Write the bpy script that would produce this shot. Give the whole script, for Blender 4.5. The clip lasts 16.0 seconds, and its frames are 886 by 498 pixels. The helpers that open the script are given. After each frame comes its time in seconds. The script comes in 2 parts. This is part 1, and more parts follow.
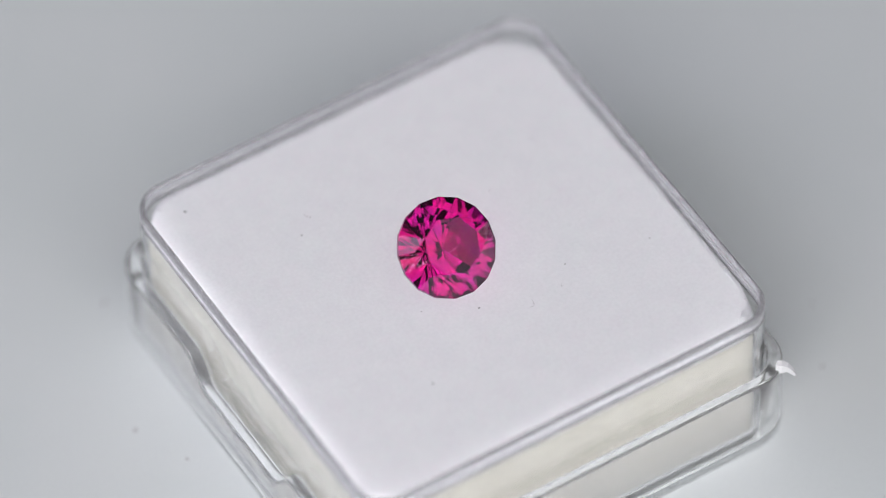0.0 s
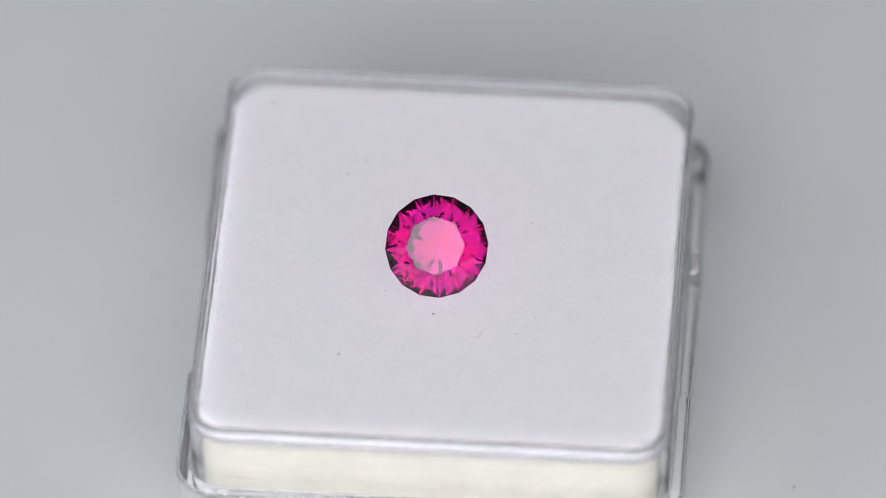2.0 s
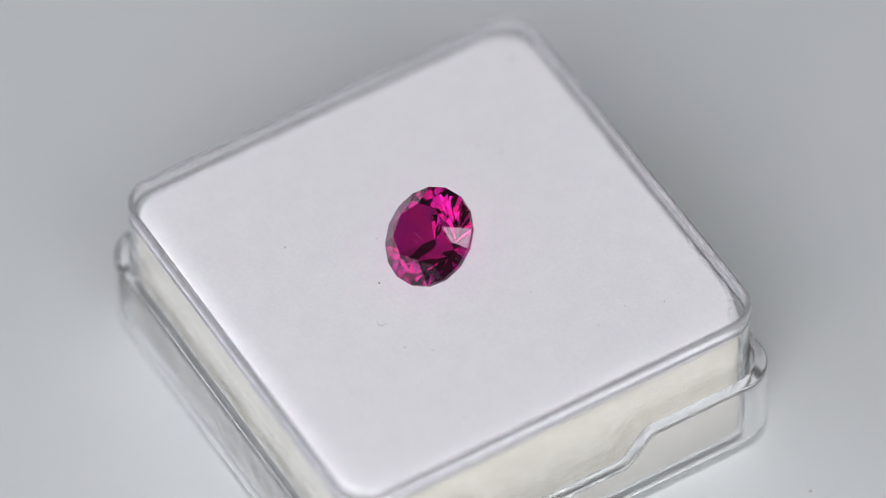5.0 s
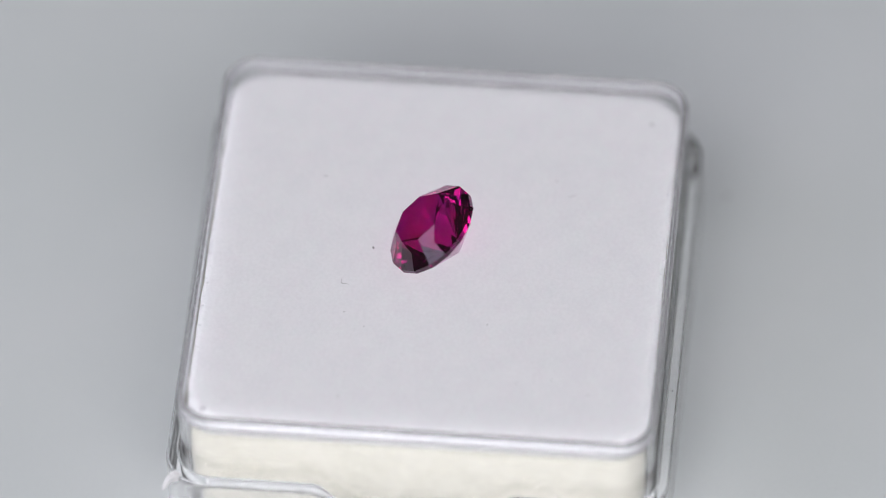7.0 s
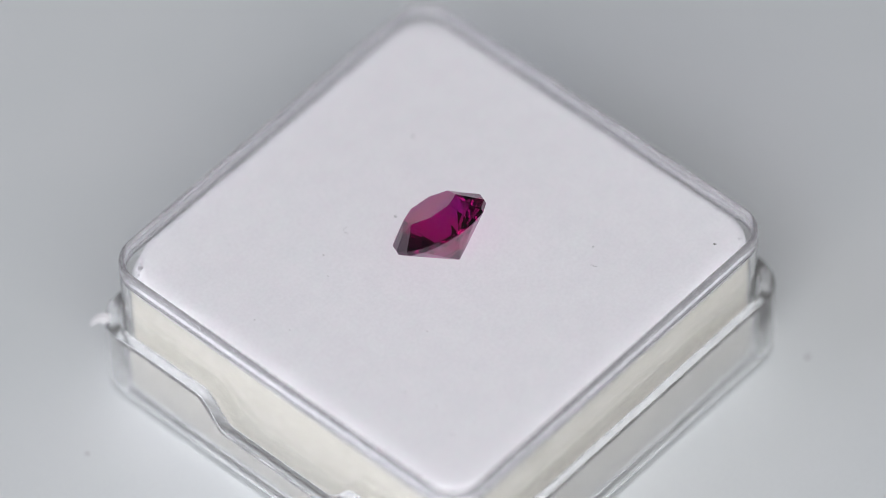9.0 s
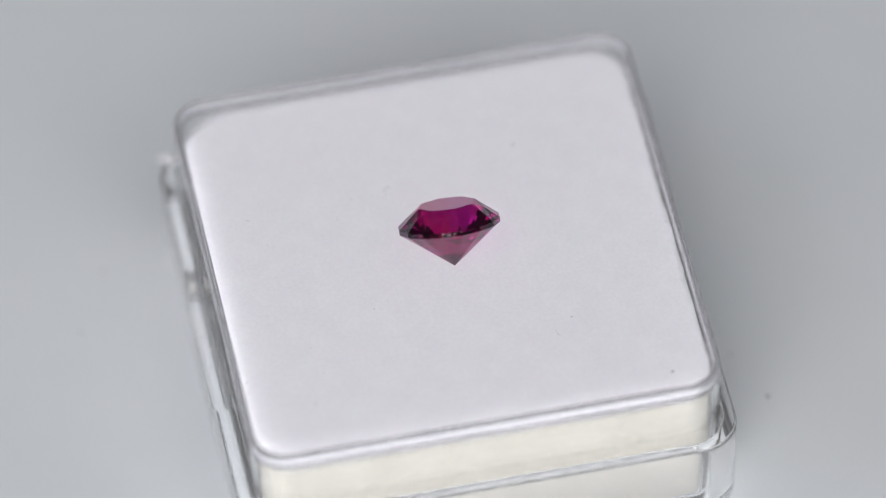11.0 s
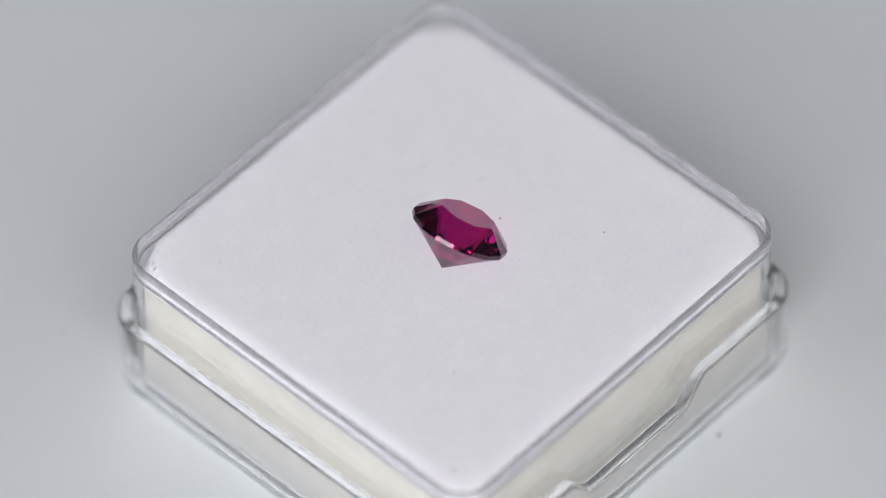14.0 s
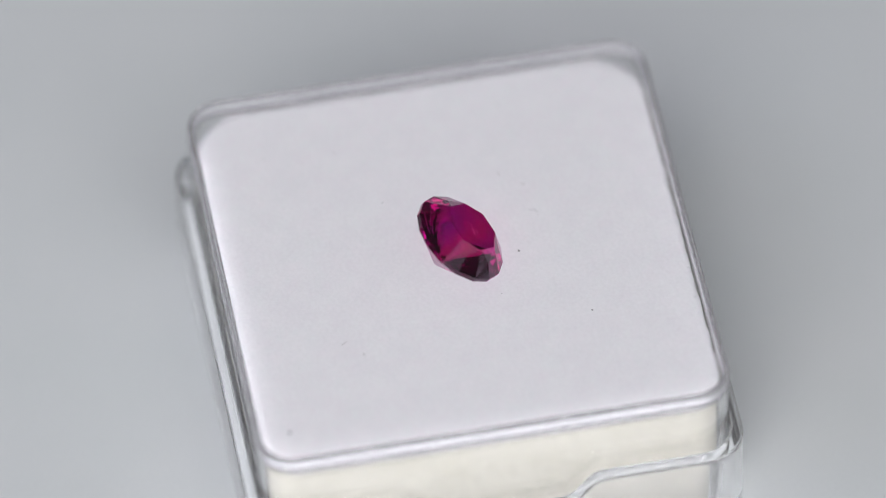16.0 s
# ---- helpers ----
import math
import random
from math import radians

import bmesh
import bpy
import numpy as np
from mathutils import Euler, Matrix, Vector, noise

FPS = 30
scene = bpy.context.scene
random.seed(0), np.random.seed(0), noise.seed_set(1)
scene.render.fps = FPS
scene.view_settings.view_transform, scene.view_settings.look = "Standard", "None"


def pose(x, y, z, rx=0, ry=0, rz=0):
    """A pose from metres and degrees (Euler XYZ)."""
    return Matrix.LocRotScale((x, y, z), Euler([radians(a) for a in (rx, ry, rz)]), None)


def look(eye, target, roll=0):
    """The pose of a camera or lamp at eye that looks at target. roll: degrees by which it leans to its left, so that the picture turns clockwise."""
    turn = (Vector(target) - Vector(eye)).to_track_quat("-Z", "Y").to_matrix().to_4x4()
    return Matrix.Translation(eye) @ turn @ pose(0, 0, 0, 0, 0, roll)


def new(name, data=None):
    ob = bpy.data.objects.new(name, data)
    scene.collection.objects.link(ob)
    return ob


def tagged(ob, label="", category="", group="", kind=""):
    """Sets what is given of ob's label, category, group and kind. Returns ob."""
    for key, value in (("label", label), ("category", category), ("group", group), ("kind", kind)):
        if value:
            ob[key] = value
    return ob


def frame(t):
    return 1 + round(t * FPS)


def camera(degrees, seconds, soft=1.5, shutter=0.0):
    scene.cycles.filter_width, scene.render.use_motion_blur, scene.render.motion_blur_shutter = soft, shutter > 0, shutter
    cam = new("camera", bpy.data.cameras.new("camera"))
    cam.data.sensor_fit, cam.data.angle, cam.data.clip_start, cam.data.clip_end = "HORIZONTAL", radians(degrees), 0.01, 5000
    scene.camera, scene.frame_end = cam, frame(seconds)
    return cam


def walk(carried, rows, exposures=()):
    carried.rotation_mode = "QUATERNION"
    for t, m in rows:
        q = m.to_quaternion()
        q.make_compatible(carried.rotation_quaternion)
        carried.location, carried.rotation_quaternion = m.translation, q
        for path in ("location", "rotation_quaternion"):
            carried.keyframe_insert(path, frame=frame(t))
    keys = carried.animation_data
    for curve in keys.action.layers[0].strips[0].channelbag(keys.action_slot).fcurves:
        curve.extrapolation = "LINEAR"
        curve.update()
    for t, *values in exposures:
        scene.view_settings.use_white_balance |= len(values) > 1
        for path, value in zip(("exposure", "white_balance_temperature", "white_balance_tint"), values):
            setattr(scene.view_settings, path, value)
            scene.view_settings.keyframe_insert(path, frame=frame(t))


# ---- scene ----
SECONDS = 16.0
cam = camera(6.276, SECONDS, soft=0.65)
TOP = 0.011            # height of the pad's face over the turntable
EYE = pose(0.0, -0.31318, 0.38240 + TOP, 39.364, 1.092, -1.304)
walk(cam, [(0.0, EYE), (SECONDS, EYE)])
# close-up lens: shallow focus just before the stone
cam.data.dof.use_dof = True
cam.data.dof.focus_distance = 0.4928
cam.data.dof.aperture_fstop = 12.0
cam.data.dof.aperture_blades = 9

# the turntable's turn, degrees, seen from above
START, RATE = 210.51, -18.200
CENTRE = Matrix.Rotation(radians(5.524 - 210.51), 4, "Z") @ Vector((0.000247, -0.000510, 0.0))
MM = 0.001

# ---------------------------------------------------------------- light
world = bpy.data.worlds.new("studio")
scene.world = world
world.use_nodes = True
wn = world.node_tree.nodes
wn["Background"].inputs[0].default_value = (0.94, 0.935, 1.0, 1)
wn["Background"].inputs[1].default_value = 0.09


def softbox(name, eye, target, w, h, power, colour):
    data = bpy.data.lights.new(name, "AREA")
    data.shape, data.size, data.size_y, data.energy, data.color = "RECTANGLE", w, h, power, colour
    ob = new(name, data)
    ob.matrix_world = look(eye, target)
    return ob


# two large softboxes beside the lens, a cooler one at either side, two low strips in front, small fills added over and
# under the lens to brighten the stone's crown
softbox("softbox_front", (-0.215, -0.41, 0.50), (0, 0, 0), 0.25, 0.54, 2.02, (1.0, 0.98, 1.0))
softbox("softbox_front", (0.240, -0.41, 0.50), (0, 0, 0), 0.25, 0.54, 1.56, (1.0, 0.98, 1.0))
softbox("softbox_side", (-0.60, -0.15, 0.505), (0, 0, 0), 0.42, 0.30, 1.05, (0.80, 0.80, 1.0))
softbox("softbox_side", (0.56, -0.26, 0.56), (0, 0, 0), 0.46, 0.34, 0.34, (0.90, 0.89, 1.0))
softbox("softbox_strip", (-0.08, -0.44, 0.225), (0, 0, 0), 0.26, 0.04, 0.30, (1.0, 0.985, 0.95))
softbox("softbox_strip", (-0.31, -0.335, 0.180), (0, 0, 0), 0.28, 0.045, 0.34, (1.0, 0.985, 0.95))
softbox("fill_under_lens", (0.0, -0.455, 0.335), (0, 0, 0), 0.22, 0.12, 0.32, (1.0, 0.98, 1.0))
softbox("fill_over_lens", (0.0, -0.20, 0.66), (0, 0, 0), 0.34, 0.14, 0.50, (0.96, 0.93, 1.0))
scene.view_settings.exposure = -0.35


# ---------------------------------------------------------------- materials
def material(name):
    m = bpy.data.materials.new(name)
    m.use_nodes = True
    nt = m.node_tree
    return m, nt, nt.nodes["Principled BSDF"]


def noise_node(nt, scale, detail=4.0, rough=0.55):
    tc = nt.nodes.new("ShaderNodeTexCoord")
    n = nt.nodes.new("ShaderNodeTexNoise")
    n.inputs["Scale"].default_value, n.inputs["Detail"].default_value, n.inputs["Roughness"].default_value = scale, detail, rough
    nt.links.new(tc.outputs["Object"], n.inputs["Vector"])
    return n


def mixed(nt, fac, a, b, lo=0.35, hi=0.65):
    ramp = nt.nodes.new("ShaderNodeValToRGB")
    ramp.color_ramp.elements[0].position, ramp.color_ramp.elements[1].position = lo, hi
    ramp.color_ramp.elements[0].color, ramp.color_ramp.elements[1].color = (*a, 1), (*b, 1)
    nt.links.new(fac, ramp.inputs[0])
    return ramp.outputs[0]


def times(nt, a, b):
    m = nt.nodes.new("ShaderNodeMix")
    m.data_type, m.blend_type = "RGBA", "MULTIPLY"
    m.inputs["Factor"].default_value = 1.0
    nt.links.new(a, m.inputs["A"])
    nt.links.new(b, m.inputs["B"])
    return m.outputs["Result"]


def bump(nt, b, height, strength, distance, under=None):
    n = nt.nodes.new("ShaderNodeBump")
    n.inputs["Strength"].default_value, n.inputs["Distance"].default_value = strength, distance
    nt.links.new(height, n.inputs["Height"])
    if under:
        nt.links.new(under, n.inputs["Normal"])
    nt.links.new(n.outputs[0], b.inputs["Normal"])
    return n.outputs[0]


def matte(name, a, b, coarse, fine, rough, relief, grain=0.97):
    m, nt, p = material(name)
    n1, n2 = noise_node(nt, coarse), noise_node(nt, fine, 6.0, 0.7)
    col = times(nt, mixed(nt, n1.outputs["Fac"], a, b), mixed(nt, n2.outputs["Fac"], (grain,) * 3, (1, 1, 1)))
    nt.links.new(col, p.inputs["Base Color"])
    p.inputs["Roughness"].default_value = rough
    u = bump(nt, p, n1.outputs["Fac"], 0.25, relief * 2)
    bump(nt, p, n2.outputs["Fac"], 0.6, relief, u)
    return m


def clear(name, colour, ior, rough, wave, wave_scale, haze=0.0):
    m, nt, p = material(name)
    p.inputs["Transmission Weight"].default_value = 1.0 - haze
    p.inputs["IOR"].default_value = ior
    p.inputs["Roughness"].default_value = rough
    p.inputs["Base Color"].default_value = (*colour, 1)
    if wave:
        n = noise_node(nt, wave_scale, 2.0)
        u = bump(nt, p, n.outputs["Fac"], 0.5, wave)
        n2 = noise_node(nt, wave_scale * 14, 3.0)
        bump(nt, p, n2.outputs["Fac"], 0.25, wave * 0.06, u)
    return m


WHITE = matte("white_table", (0.632, 0.672, 0.678), (0.66, 0.692, 0.70), 60, 4000, 0.55, 0.000004)
CLOTH = matte("grey_fabric", (0.13, 0.13, 0.135), (0.16, 0.16, 0.165), 12, 900, 0.85, 0.0001)
PAD = matte("white_felt", (0.862, 0.856, 0.90), (0.885, 0.88, 0.92), 600, 4200, 0.95, 0.00002, 0.945)
FOAM = matte("cream_foam", (0.55, 0.54, 0.475), (0.59, 0.58, 0.52), 420, 2200, 0.95, 0.00005, 0.86)
PAD.node_tree.nodes["Principled BSDF"].inputs["Subsurface Weight"].default_value = 0.7
PAD.node_tree.nodes["Principled BSDF"].inputs["Subsurface Radius"].default_value = (1.0, 0.9, 0.95)
PAD.node_tree.nodes["Principled BSDF"].inputs["Subsurface Scale"].default_value = 0.0016
PLASTIC = clear("clear_acrylic", (0.996, 0.997, 1.0), 1.49, 0.04, 0.00009, 170, 0.02)
SHELL = clear("clear_shell_acrylic", (0.995, 0.996, 1.0), 1.49, 0.06, 0.00008, 190, 0.055)
# rim: diffuse white share put in to lift the dark refraction lines
HAZED = clear("hazed_acrylic", (0.90, 0.90, 0.925), 1.49, 0.13, 0.00006, 420, 0.12)
CHIP = matte("torn_plastic", (0.80, 0.80, 0.82), (0.90, 0.90, 0.92), 900, 6000, 0.4, 0.00002)


def faceted_stone():
    """Coloured stone: each passage and each inner reflection takes its share of green and blue; two soft colour zones."""
    m, nt, p = material("magenta_stone")
    nt.nodes.remove(p)
    zone = noise_node(nt, 420, 2.0)
    bend, shine = nt.nodes.new("ShaderNodeBsdfRefraction"), nt.nodes.new("ShaderNodeBsdfGlossy")
    edge, both = nt.nodes.new("ShaderNodeFresnel"), nt.nodes.new("ShaderNodeMixShader")
    bend.inputs["IOR"].default_value = edge.inputs["IOR"].default_value = 1.76
    bend.inputs["Roughness"].default_value = shine.inputs["Roughness"].default_value = 0.0
    shine.inputs["Color"].default_value = (0.93, 0.82, 0.91, 1)
    nt.links.new(mixed(nt, zone.outputs["Fac"], (0.55, 0.075, 0.285), (0.46, 0.075, 0.385), 0.38, 0.62), bend.inputs["Color"])
    nt.links.new(edge.outputs[0], both.inputs[0])
    nt.links.new(bend.outputs[0], both.inputs[1])
    nt.links.new(shine.outputs[0], both.inputs[2])
    nt.links.new(both.outputs[0], nt.nodes["Material Output"].inputs["Surface"])
    return m


GEM = faceted_stone()
LINT = matte("dark_lint", (0.03, 0.028, 0.03), (0.09, 0.085, 0.09), 5000, 30000, 0.9, 0.000002)
PALE = matte("pale_lint", (0.36, 0.35, 0.36), (0.50, 0.49, 0.51), 5000, 30000, 0.9, 0.000002)


# ---------------------------------------------------------------- mesh helpers
def mesh_of(name, bm, mat, smooth=False):
    bmesh.ops.recalc_face_normals(bm, faces=bm.faces[:])
    data = bpy.data.meshes.new(name)
    bm.to_mesh(data)
    bm.free()
    data.materials.append(mat)
    for p in data.polygons:
        p.use_smooth = smooth
    return data


def part(name, bm, mat, parent, label="", smooth=False):
    ob = new(name, mesh_of(name, bm, mat, smooth))
    ob.parent = parent
    return tagged(ob, label)


def loft(bm, loops, first=True, last=True):
    """Joins closed loops of as many (x, y, z), in millimetres, and closes the ends."""
    rings = [[bm.verts.new((x * MM, y * MM, z * MM)) for x, y, z in loop] for loop in loops]
    n = len(rings[0])
    for a, b in zip(rings, rings[1:]):
        for i in range(n):
            bm.faces.new((a[i], a[(i + 1) % n], b[(i + 1) % n], b[i]))
    if first:
        bm.faces.new(rings[0])
    if last:
        bm.faces.new(rings[-1])
    return rings


def flat(w, r, z, step=0.4):
    # the same count of points for any w and r, so that loops can be joined
    out = []
    n, arc = int(27 / step), 10
    for k in range(4):
        a = k * math.pi / 2
        ca, sa = math.cos(a), math.sin(a)
        side = [(w, -w + r + (2 * w - 2 * r) * i / n) for i in range(n)]
        bend = [(w - r + r * math.cos(math.pi / 2 * i / arc), w - r + r * math.sin(math.pi / 2 * i / arc)) for i in range(arc)]
        out += [(x * ca - y * sa, x * sa + y * ca, z) for x, y in side + bend]
    return out


# ---------------------------------------------------------------- the setting
def grid_sheet(name, pts, mat, label, category):
    bm = bmesh.new()
    rows = [[bm.verts.new(p) for p in row] for row in pts]
    for a, b in zip(rows, rows[1:]):
        for i in range(len(a) - 1):
            bm.faces.new((a[i], a[i + 1], b[i + 1], b[i]))
    bmesh.ops.solidify(bm, geom=bm.faces[:], thickness=0.002)
    ob = new(name, mesh_of(name, bm, mat, True))
    return tagged(ob, label, category, kind="structure")


def setting():
    bm = bmesh.new()
    bmesh.ops.create_cube(bm, size=1.0, matrix=Matrix.Translation((0, 0, -0.0295)) @ Matrix.Diagonal((1.2, 1.2, 0.03, 1)))
    tagged(new("ground", mesh_of("ground", bm, WHITE)), "matt white studio table under the turntable", "table", kind="structure")
    # unseen sweep added behind the set, dark so the stone's crown reflects little
    prof = [(0.20, -0.0145), (0.34, -0.0140), (0.42, 0.0), (0.47, 0.04), (0.50, 0.10), (0.51, 0.25), (0.515, 0.60)]
    xs = [-0.56 + 0.14 * i for i in range(9)]
    grid_sheet("backdrop", [[(x, y, z + 0.004) for x in xs] for y, z in prof], CLOTH, "unseen dark grey sweep added behind the table to darken reflections", "backdrop")


def turntable():
    top = new("turntable")
    tagged(top, "white round motor turntable carrying the clear box", "turntable")
    bm = bmesh.new()
    n = 128
    prof = [(88, -14), (89.5, -13.2), (90, -12), (90, -1.2), (89.6, -0.4), (88.6, 0.0)]
    loops = [[(r * math.cos(2 * math.pi * i / n), r * math.sin(2 * math.pi * i / n), z) for i in range(n)] for r, z in prof]
    loft(bm, loops)
    part("platter", bm, WHITE, top)
    return top


# ---------------------------------------------------------------- the box
def ledge(x, y):
    """Height of the lower shell's edge: it dips in the middle of two opposite sides."""
    if abs(x) < 13.6:
        return -4.4
    s = min(1.0, max(0.0, (abs(y) - 4.05) / 1.95))
    return -6.45 + 2.05 * (0.5 * s + 0.5 * s * s * (3 - 2 * s))


def gem_box():
    top = new("gem_box")
    tagged(top, "clear square plastic gem box with rounded corners and stepped sides", "box")
    # tray that holds the pad, and its rim, hazed white to lighten its dark refractions
    bm = bmesh.new()
    loft(bm, [flat(13.75, 2.0, -10.28), flat(14.3, 2.1, -10.2), flat(14.42, 2.2, -9.95), flat(14.43, 2.2, -9.6), flat(14.5, 2.2, -0.22), flat(14.5, 2.2, -0.12), flat(14.5, 2.2, -0.06), flat(14.46, 2.17, -0.06),
              flat(14.12, 1.83, -0.06), flat(14.08, 1.8, -0.06), flat(14.08, 1.8, -0.12), flat(14.08, 1.8, -0.22), flat(14.0, 1.75, -9.4), flat(13.98, 1.75, -9.65), flat(13.6, 1.5, -9.85)])
    tray = part("tray", bm, PLASTIC, top, "clear upper tray", smooth=True)
    bm = bmesh.new()
    rings = loft(bm, [flat(14.46, 2.17, -0.05), flat(14.5, 2.2, -0.05), flat(14.5, 2.2, 0.0), flat(14.5, 2.2, 0.08), flat(14.47, 2.18, 0.14), flat(14.47, 2.18, 0.26), flat(14.5, 2.2, 0.33), flat(14.5, 2.2, 0.66), flat(14.46, 2.15, 0.84), flat(14.38, 2.05, 0.92),
                      flat(14.20, 1.9, 0.92), flat(14.12, 1.85, 0.84), flat(14.08, 1.8, 0.66), flat(14.08, 1.8, 0.05), flat(14.08, 1.8, -0.05), flat(14.12, 1.83, -0.05)], False, False)
    for i in range(len(rings[0])):
        j = (i + 1) % len(rings[0])
        bm.faces.new((rings[-1][i], rings[-1][j], rings[0][j], rings[0][i]))
    rim = part("rim", bm, HAZED, top, "rounded rim of the tray, hazed to lighten its dark refractions", smooth=True)
    # lower shell with its dipped flat edge
    bm = bmesh.new()

    def edge(w, r, d):
        k = 1.009 if w > 15 else 1.0      # the notched sides stand a little further out
        return [(x * k, y, ledge(x, y) + d) for x, y, _ in flat(w, r, 0)]
    loft(bm, [flat(14.4, 1.6, -11.0), flat(14.95, 2.0, -10.93), flat(15.22, 2.3, -10.7), flat(15.34, 2.4, -10.3), flat(15.35, 2.42, -9.9), edge(15.30, 2.5, -0.6), edge(15.30, 2.5, -0.2), edge(15.29, 2.5, -0.1), edge(15.25, 2.48, -0.03), edge(15.18, 2.46, 0.0),
              edge(15.14, 2.45, 0.0), edge(14.76, 2.25, 0.0), edge(14.72, 2.24, 0.0), edge(14.64, 2.22, -0.03), edge(14.60, 2.21, -0.1), edge(14.585, 2.2, -0.2), edge(14.58, 2.2, -0.6), flat(14.56, 2.2, -9.9), flat(14.55, 2.2, -10.15), flat(14.3, 2.0, -10.32)])
    shell = part("lower_shell", bm, SHELL, top, "clear lower shell with a dipped finger notch on two sides", smooth=True)
    for ob in (tray, rim, shell):
        ob.visible_shadow = False     # clear panes: daylight passes
    # torn moulding flash at one corner
    bm = bmesh.new()
    prof = [(0.0, 0.0, 0.62), (0.35, 0.12, 0.66), (0.70, 0.16, 0.46), (0.95, -0.05, 0.42), (1.15, -0.30, 0.30), (1.25, -0.42, 0.06)]
    rings = []
    for d, lift, h in prof:
        rings.append([((-14.40 - 0.72 * d - 0.25 * sx * h), (14.40 + 0.72 * d - 0.25 * sx * h), -4.75 + lift + sz * h * 0.5) for sx, sz in ((-1, -1), (1, -1), (1.2, 1), (-0.8, 1))])
    loft(bm, rings)
    part("flash_tab", bm, CHIP, top, "torn white sliver of plastic", smooth=False)
    return top


def pad_insert():
    top = new("pad_insert")
    tagged(top, "white felt-faced cream foam pad filling the tray", "pad")
    rnd = random.Random(4)
    bm = bmesh.new()
    loft(bm, [flat(13.5, 1.3, -9.8), flat(13.8, 1.6, -9.55), flat(13.88, 1.7, -5.0), flat(13.8, 1.65, -1.3), flat(13.5, 1.5, -1.02)])
    part("foam_core", bm, FOAM, top, "cream foam block", smooth=True)
    # felt face: fine square grid with a soft, slightly uneven rim
    bm = bmesh.new()

    def ragged(w, r, z, amount, lift=0.0):
        out = []
        for x, y, zz in flat(w, r, z):
            k = amount * (noise.noise(Vector((x * 0.9, y * 0.9, 3.0))) + 0.6 * noise.noise(Vector((x * 3.1, y * 3.1, 7.0))))
            d = math.hypot(x, y)
            if z > -0.5:      # two corners are cut short
                k -= 0.45 * max(0.0, 1 - math.hypot(x + 13.2, abs(y) - 13.2) / 2.4)
            out.append((x + x / d * k, y + y / d * k, zz + lift * noise.noise(Vector((x * 0.5, y * 0.5, 1.0)))))
        return out
    loft(bm, [ragged(13.5, 1.5, -1.0, 0.0), ragged(13.95, 2.0, -0.85, 0.02), ragged(14.0, 2.3, -0.25, 0.05), ragged(13.95, 2.5, 0.0, 0.12),
              ragged(13.60, 2.4, 0.045, 0.08, 0.02), ragged(12.4, 2.2, 0.02, 0.0, 0.02), ragged(11.0, 1.2, 0.0, 0.0), ragged(9.0, 1.0, 0.0, 0.0)])
    part("felt_face", bm, PAD, top, "white brushed felt face", smooth=True)
    # loose fibres along the felt's cut edge
    bm = bmesh.new()
    for k in range(4):
        for _ in range(800):
            v = rnd.uniform(-13.2, 13.2)
            corner = abs(v) > 10.5
            if not corner and rnd.random() < 0.2:
                continue
            reach = rnd.uniform(0.05, 0.50 if corner else 0.22)
            w, th = 13.76 + rnd.uniform(-0.1, 0.15), rnd.uniform(0.015, 0.045)
            if abs(v) > 11.3:
                w -= 2.5 - math.sqrt(max(0.0, 2.5 ** 2 - (abs(v) - 11.3) ** 2))
            if k == 2 and corner or k == 1 and v > 10.5 or k == 3 and v < -10.5:
                w -= 0.3 * max(0.0, 1 - math.hypot(w - 13.2, abs(v) - 13.2) / 2.4)
            z = rnd.uniform(-0.55, 0.02)
            lean = rnd.uniform(-0.25, 0.25)
            a = k * math.pi / 2
            pts = [(w - 0.1, v - th, z), (w - 0.1, v + th, z), (w + reach, v + lean, z + rnd.uniform(-0.05, 0.22)), (w - 0.1, v, z + 2 * th)]
            vs = [bm.verts.new(((x * math.cos(a) - y * math.sin(a)) * MM, (x * math.sin(a) + y * math.cos(a)) * MM, zz * MM)) for x, y, zz in pts]
            for i, j, l in ((0, 1, 2), (1, 3, 2), (3, 0, 2), (0, 3, 1)):
                bm.faces.new((vs[i], vs[j], vs[l]))
    fuzz = part("edge_fuzz", bm, PAD, top, "loose white fibres at the cut edge")
    tagged(fuzz, kind="stuff")
    return top


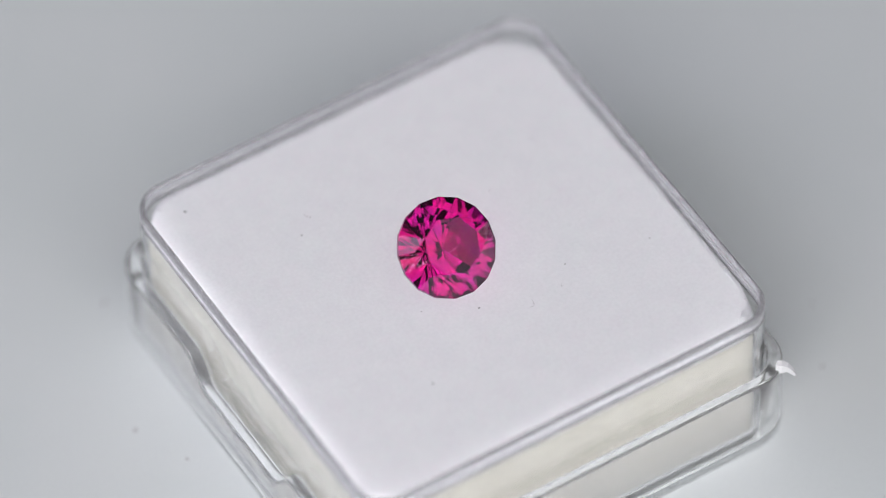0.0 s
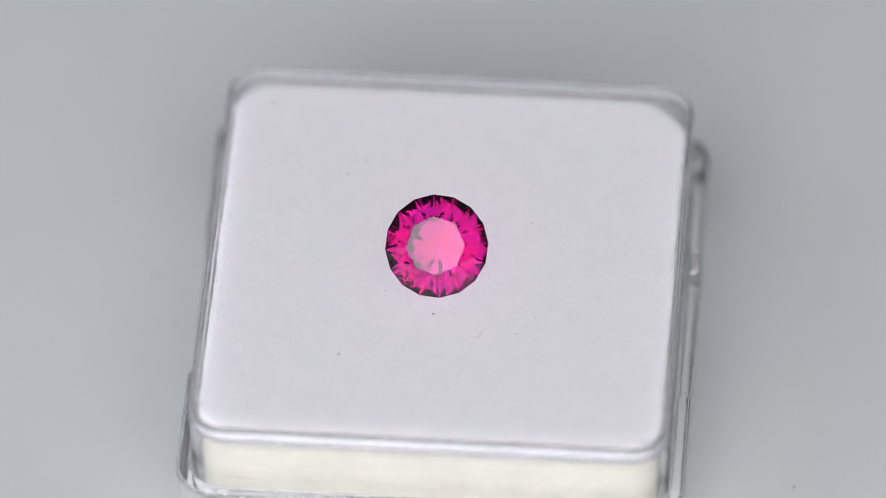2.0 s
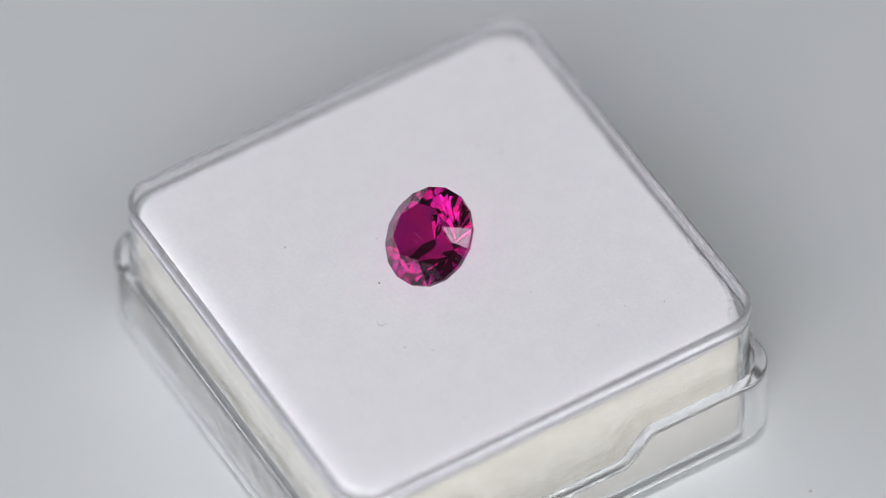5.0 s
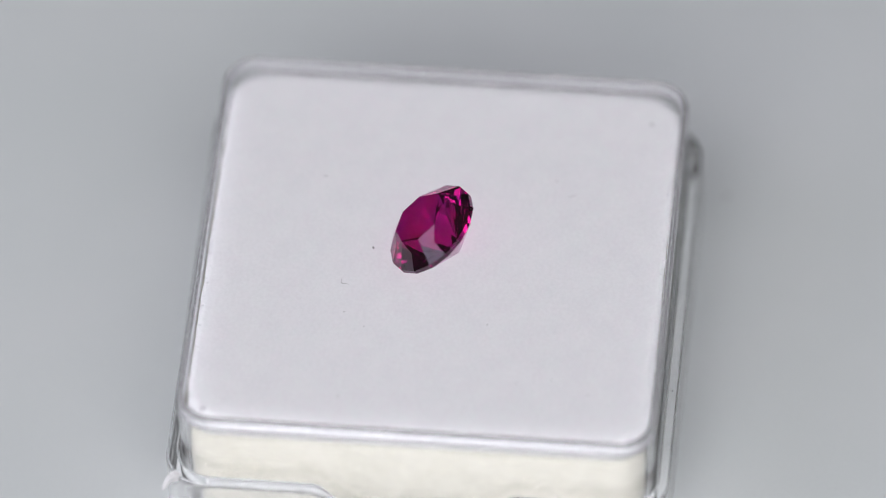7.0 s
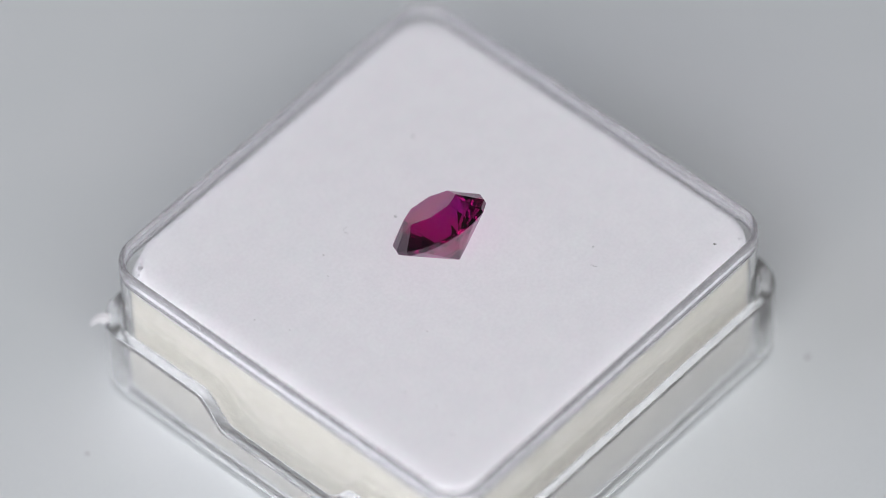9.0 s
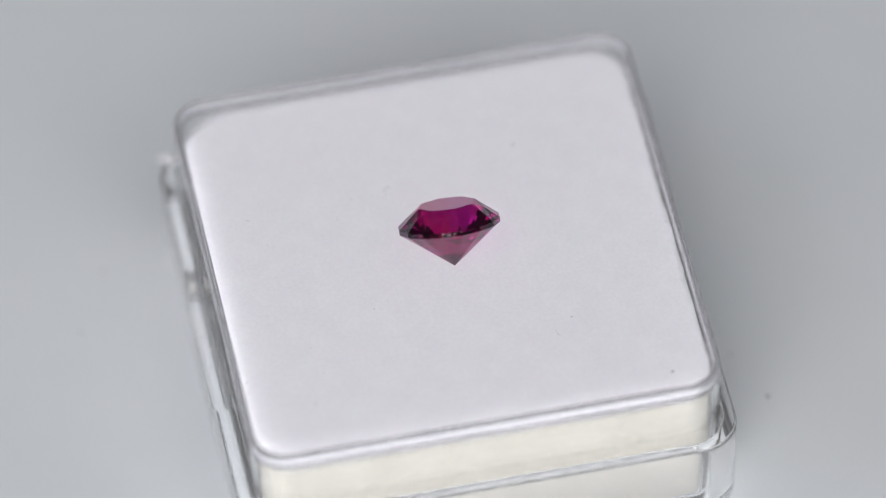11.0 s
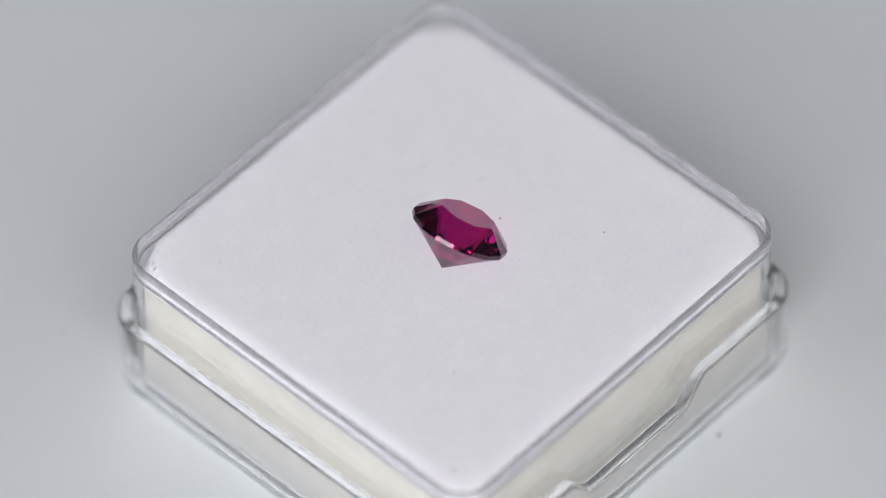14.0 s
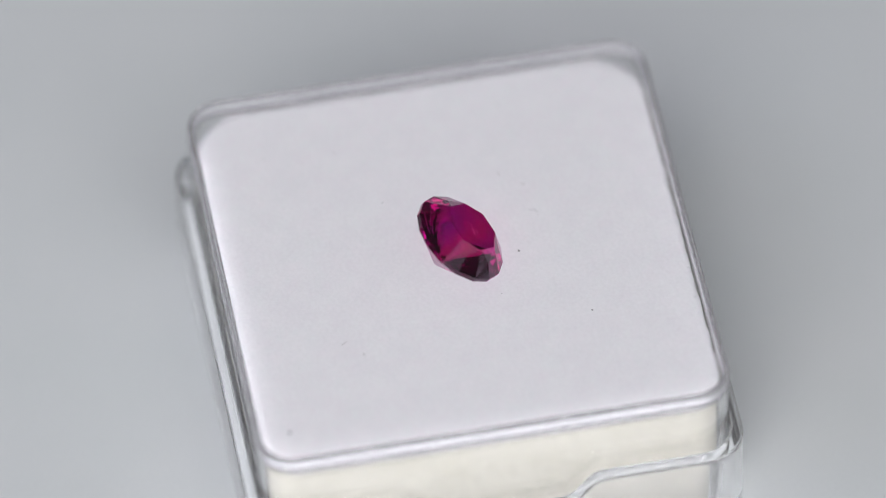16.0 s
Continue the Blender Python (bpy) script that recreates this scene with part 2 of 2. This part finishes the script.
# ---------------------------------------------------------------- the stone
def gemstone():
    """Round brilliant: table, star, bezel and girdle facets over a pointed pavilion; the culet is the origin, millimetres."""
    R, low, up, crown = 3.16, 2.49, 2.77, 1.14
    table, star = 1.80, 2.32
    bm = bmesh.new()

    def v(r, deg, z):
        return bm.verts.new((r * math.cos(radians(deg)) * MM, r * math.sin(radians(deg)) * MM, z * MM))
    culet = v(0, 0, 0)
    T = [v(table, 45 * i, up + crown) for i in range(8)]
    S = [v(star, 22.5 + 45 * i, up + crown * 0.60) for i in range(8)]
    G1 = [v(R, 22.5 * i, up) for i in range(16)]
    G0 = [v(R, 22.5 * i, low) for i in range(16)]
    # lower halves meet the pavilion mains three quarters of the way down
    L = [v(R * 0.235, 22.5 + 45 * i, low * 0.225) for i in range(8)]
    bm.faces.new(T)
    for i in range(8):
        j = (i + 1) % 8
        g, gm, gj = 2 * i, 2 * i + 1, (2 * i + 2) % 16
        bm.faces.new((T[i], T[j], S[i]))
        bm.faces.new((T[i], S[i - 1], G1[g]))
        bm.faces.new((T[i], G1[g], S[i]))
        bm.faces.new((S[i], G1[g], G1[gm]))
        bm.faces.new((S[i], G1[gm], G1[gj]))
        bm.faces.new((L[i], G0[g], G0[gm]))
        bm.faces.new((L[i], G0[gm], G0[gj]))
        bm.faces.new((culet, L[i - 1], G0[g]))
        bm.faces.new((culet, G0[g], L[i]))
    for i in range(16):
        j = (i + 1) % 16
        bm.faces.new((G1[i], G1[j], G0[j], G0[i]))
    ob = new("gemstone", mesh_of("gemstone", bm, GEM))
    # fine needle inside the stone
    bm = bmesh.new()
    for x, z, half in ((0.25, 3.15, 0.42), (0.62, 3.05, 0.16)):
        loft(bm, [[(x + k * 0.013 * math.cos(a), y * half, z + k * 0.013 * math.sin(a)) for a in (0, 1.57, 3.14, 4.71)] for y, k in ((-1, 0.3), (-0.5, 1.0), (0.5, 1.0), (1, 0.3))])
    part("needle_inclusion", bm, CHIP, ob, "fine pale needle inside the stone")
    tagged(ob, "round brilliant-cut magenta gemstone lying tipped on white felt", "gemstone")
    return ob, math.degrees(math.atan2(low, R))


# ---------------------------------------------------------------- dust
def speck(size, seed, mat, name, label, crowd):
    rnd = random.Random(seed)
    bm = bmesh.new()
    bmesh.ops.create_icosphere(bm, subdivisions=2, radius=1.0)
    size *= 0.75
    sx, sy, sz = size * rnd.uniform(0.7, 1.3), size * rnd.uniform(0.35, 0.8), size * 0.35
    for p in bm.verts:
        k = 1 + 0.35 * noise.noise(p.co * 1.7 + Vector((seed, 0, 0)))
        p.co = Vector((p.co.x * sx * k, p.co.y * sy * k, (p.co.z * k + 0.7) * sz)) * MM
    return tagged(new(name, mesh_of(name, bm, mat, True)), label, "dust", group=crowd)


def fibre(length, thick, seed, mat, label):
    """A curled hair: a thin tapered tube on a wandering line."""
    rnd = random.Random(seed)
    bm = bmesh.new()
    x = y = 0.0
    a, turn = rnd.uniform(0, 6.28), rnd.uniform(-0.5, 0.5)
    loops, n = [], 12
    for i in range(n + 1):
        t = thick * (1 - 0.6 * abs(2 * i / n - 1))
        ring = []
        for k in range(5):
            b = 2 * math.pi * k / 5
            ring.append((x - math.sin(a) * t * math.cos(b), y + math.cos(a) * t * math.cos(b), t + 0.02 + t * math.sin(b) + 0.05 * math.sin(i * 0.7)))
        loops.append(ring)
        x, y = x + math.cos(a) * length / n, y + math.sin(a) * length / n
        turn += rnd.uniform(-0.35, 0.35)
        a += turn * 0.6
    loft(bm, loops)
    return tagged(new("lint_fibre", mesh_of("lint_fibre", bm, mat, True)), label, "lint", group="lint on the felt")


# ---------------------------------------------------------------- build
def turned(t):
    """The turntable's turn about its axle at t, with the box's axes."""
    return Matrix.Rotation(radians(START + RATE * t), 4, "Z")


RIDERS = []            # (thing, its pose in the box's axes, millimetres taken to metres)


def ride(ob, x, y, z, turn=Matrix.Identity(4)):
    """Sets a thing on the turntable, at x, y of the box's axes and z over the pad's face."""
    local = Matrix.Translation((CENTRE.x + x * MM, CENTRE.y + y * MM, TOP + z * MM)) @ turn
    ob.matrix_world = turned(0) @ local
    RIDERS.append((ob, local))


setting()
table_ob = turntable()
RIDERS.append((table_ob, Matrix.Identity(4)))
ride(gem_box(), 0, 0, 0)
ride(pad_insert(), 0, 0, 0)

stone, TILT = gemstone()
stone.visible_shadow = False       # clear stone: light passes on to the felt
AZIMUTH, PHASE = 89.2, 7.0
ride(stone, 0.42, -1.34, 0.015,
     Matrix.Rotation(radians(AZIMUTH), 4, "Z") @ Matrix.Rotation(radians(TILT), 4, "Y") @ Matrix.Rotation(radians(PHASE), 4, "Z"))

DARK, GREY = "tiny dark dust speck on the white felt", "short curled grey lint fibre on the white felt"
for i, (x, y, s) in enumerate(((0.40, 3.92, 0.09), (5.86, 7.40, 0.09), (-11.3, 4.9, 0.06), (-10.48, 2.75, 0.05), (-9.0, -7.86, 0.07), (-9.95, -10.12, 0.075),
                               (-5.06, -3.59, 0.06), (-9.45, -5.78, 0.08), (3.5, 2.26, 0.06), (11.6, -12.3, 0.14), (6.55, -6.8, 0.07))):
    ride(speck(s, i, LINT if s > 0.085 else PALE, "dust_speck", DARK, "dust on the felt"), x, y, 0, Matrix.Rotation(i * 1.3, 4, "Z"))
for i, (x, y, n) in enumerate(((-2.62, 5.13, 0.75), (-4.85, 5.15, 0.32), (-5.84, 3.9, 0.28), (5.35, -7.65, 0.5), (6.5, -6.9, 0.3))):
    ride(fibre(n, 0.018, i + 3, PALE, GREY), x, y, 0)
ON_TABLE = "small dark dust speck on the white turntable"
for i, (x, y, s) in enumerate(((18.9, -6.95, 0.22), (17.35, -3.25, 0.22), (-21.87, 7.27, 0.2), (-19.65, 11.78, 0.22), (15.95, 6.78, 0.3), (-19.88, -14.55, 0.16), (15.4, -16.75, 0.25))):
    ride(speck(s, i + 40, PALE, "dust_speck", ON_TABLE, "dust on the turntable"), x, y, -11.0, Matrix.Rotation(i * 2.1, 4, "Z"))
CRUMBS = "tiny chipped crumbs at the clear box notch"
for i in range(14):
    k = random.uniform(0, 1)
    side = -1 if i % 2 else 1
    ride(speck(random.uniform(0.03, 0.055), i + 120, LINT if i % 3 else PALE, "crumb", CRUMBS, "crumbs at the notch"), side * random.uniform(14.8, 15.15), -side * (3.1 + 1.3 * k), -6.44, Matrix.Rotation(i, 4, "Z"))
# grit caught on the shell's edge
GRIT = "dark grit caught on the clear box edge"
for i, (x, y, z, s) in enumerate(((-15.05, 5.09, -5.05, 0.09), (-15.0, -0.81, -6.42, 0.11), (2.69, -15.0, -4.38, 0.07), (15.0, 0.44, -6.42, 0.08), (-5.78, -14.96, -4.38, 0.08),
                                  (-9.93, -15.0, -4.38, 0.09), (15.0, -8.83, -4.38, 0.08), (-9.03, 14.9, -4.38, 0.08), (-15.0, 1.6, -6.42, 0.10), (14.15, 9.62, 0.92, 0.07), (-14.05, 13.0, 0.90, 0.07), (-8.64, -14.8, -4.40, 0.06), (-5.18, -14.15, 0.91, 0.05), (-7.86, 15.0, -4.40, 0.06))):
    ride(speck(s, i + 80, LINT, "grit", GRIT, "grit on the box edges"), x, y, z)


def motions():
    steps = [0.5 * i for i in range(33)]
    for ob, local in RIDERS:
        walk(ob, [(t, turned(t) @ local) for t in steps])


motions()
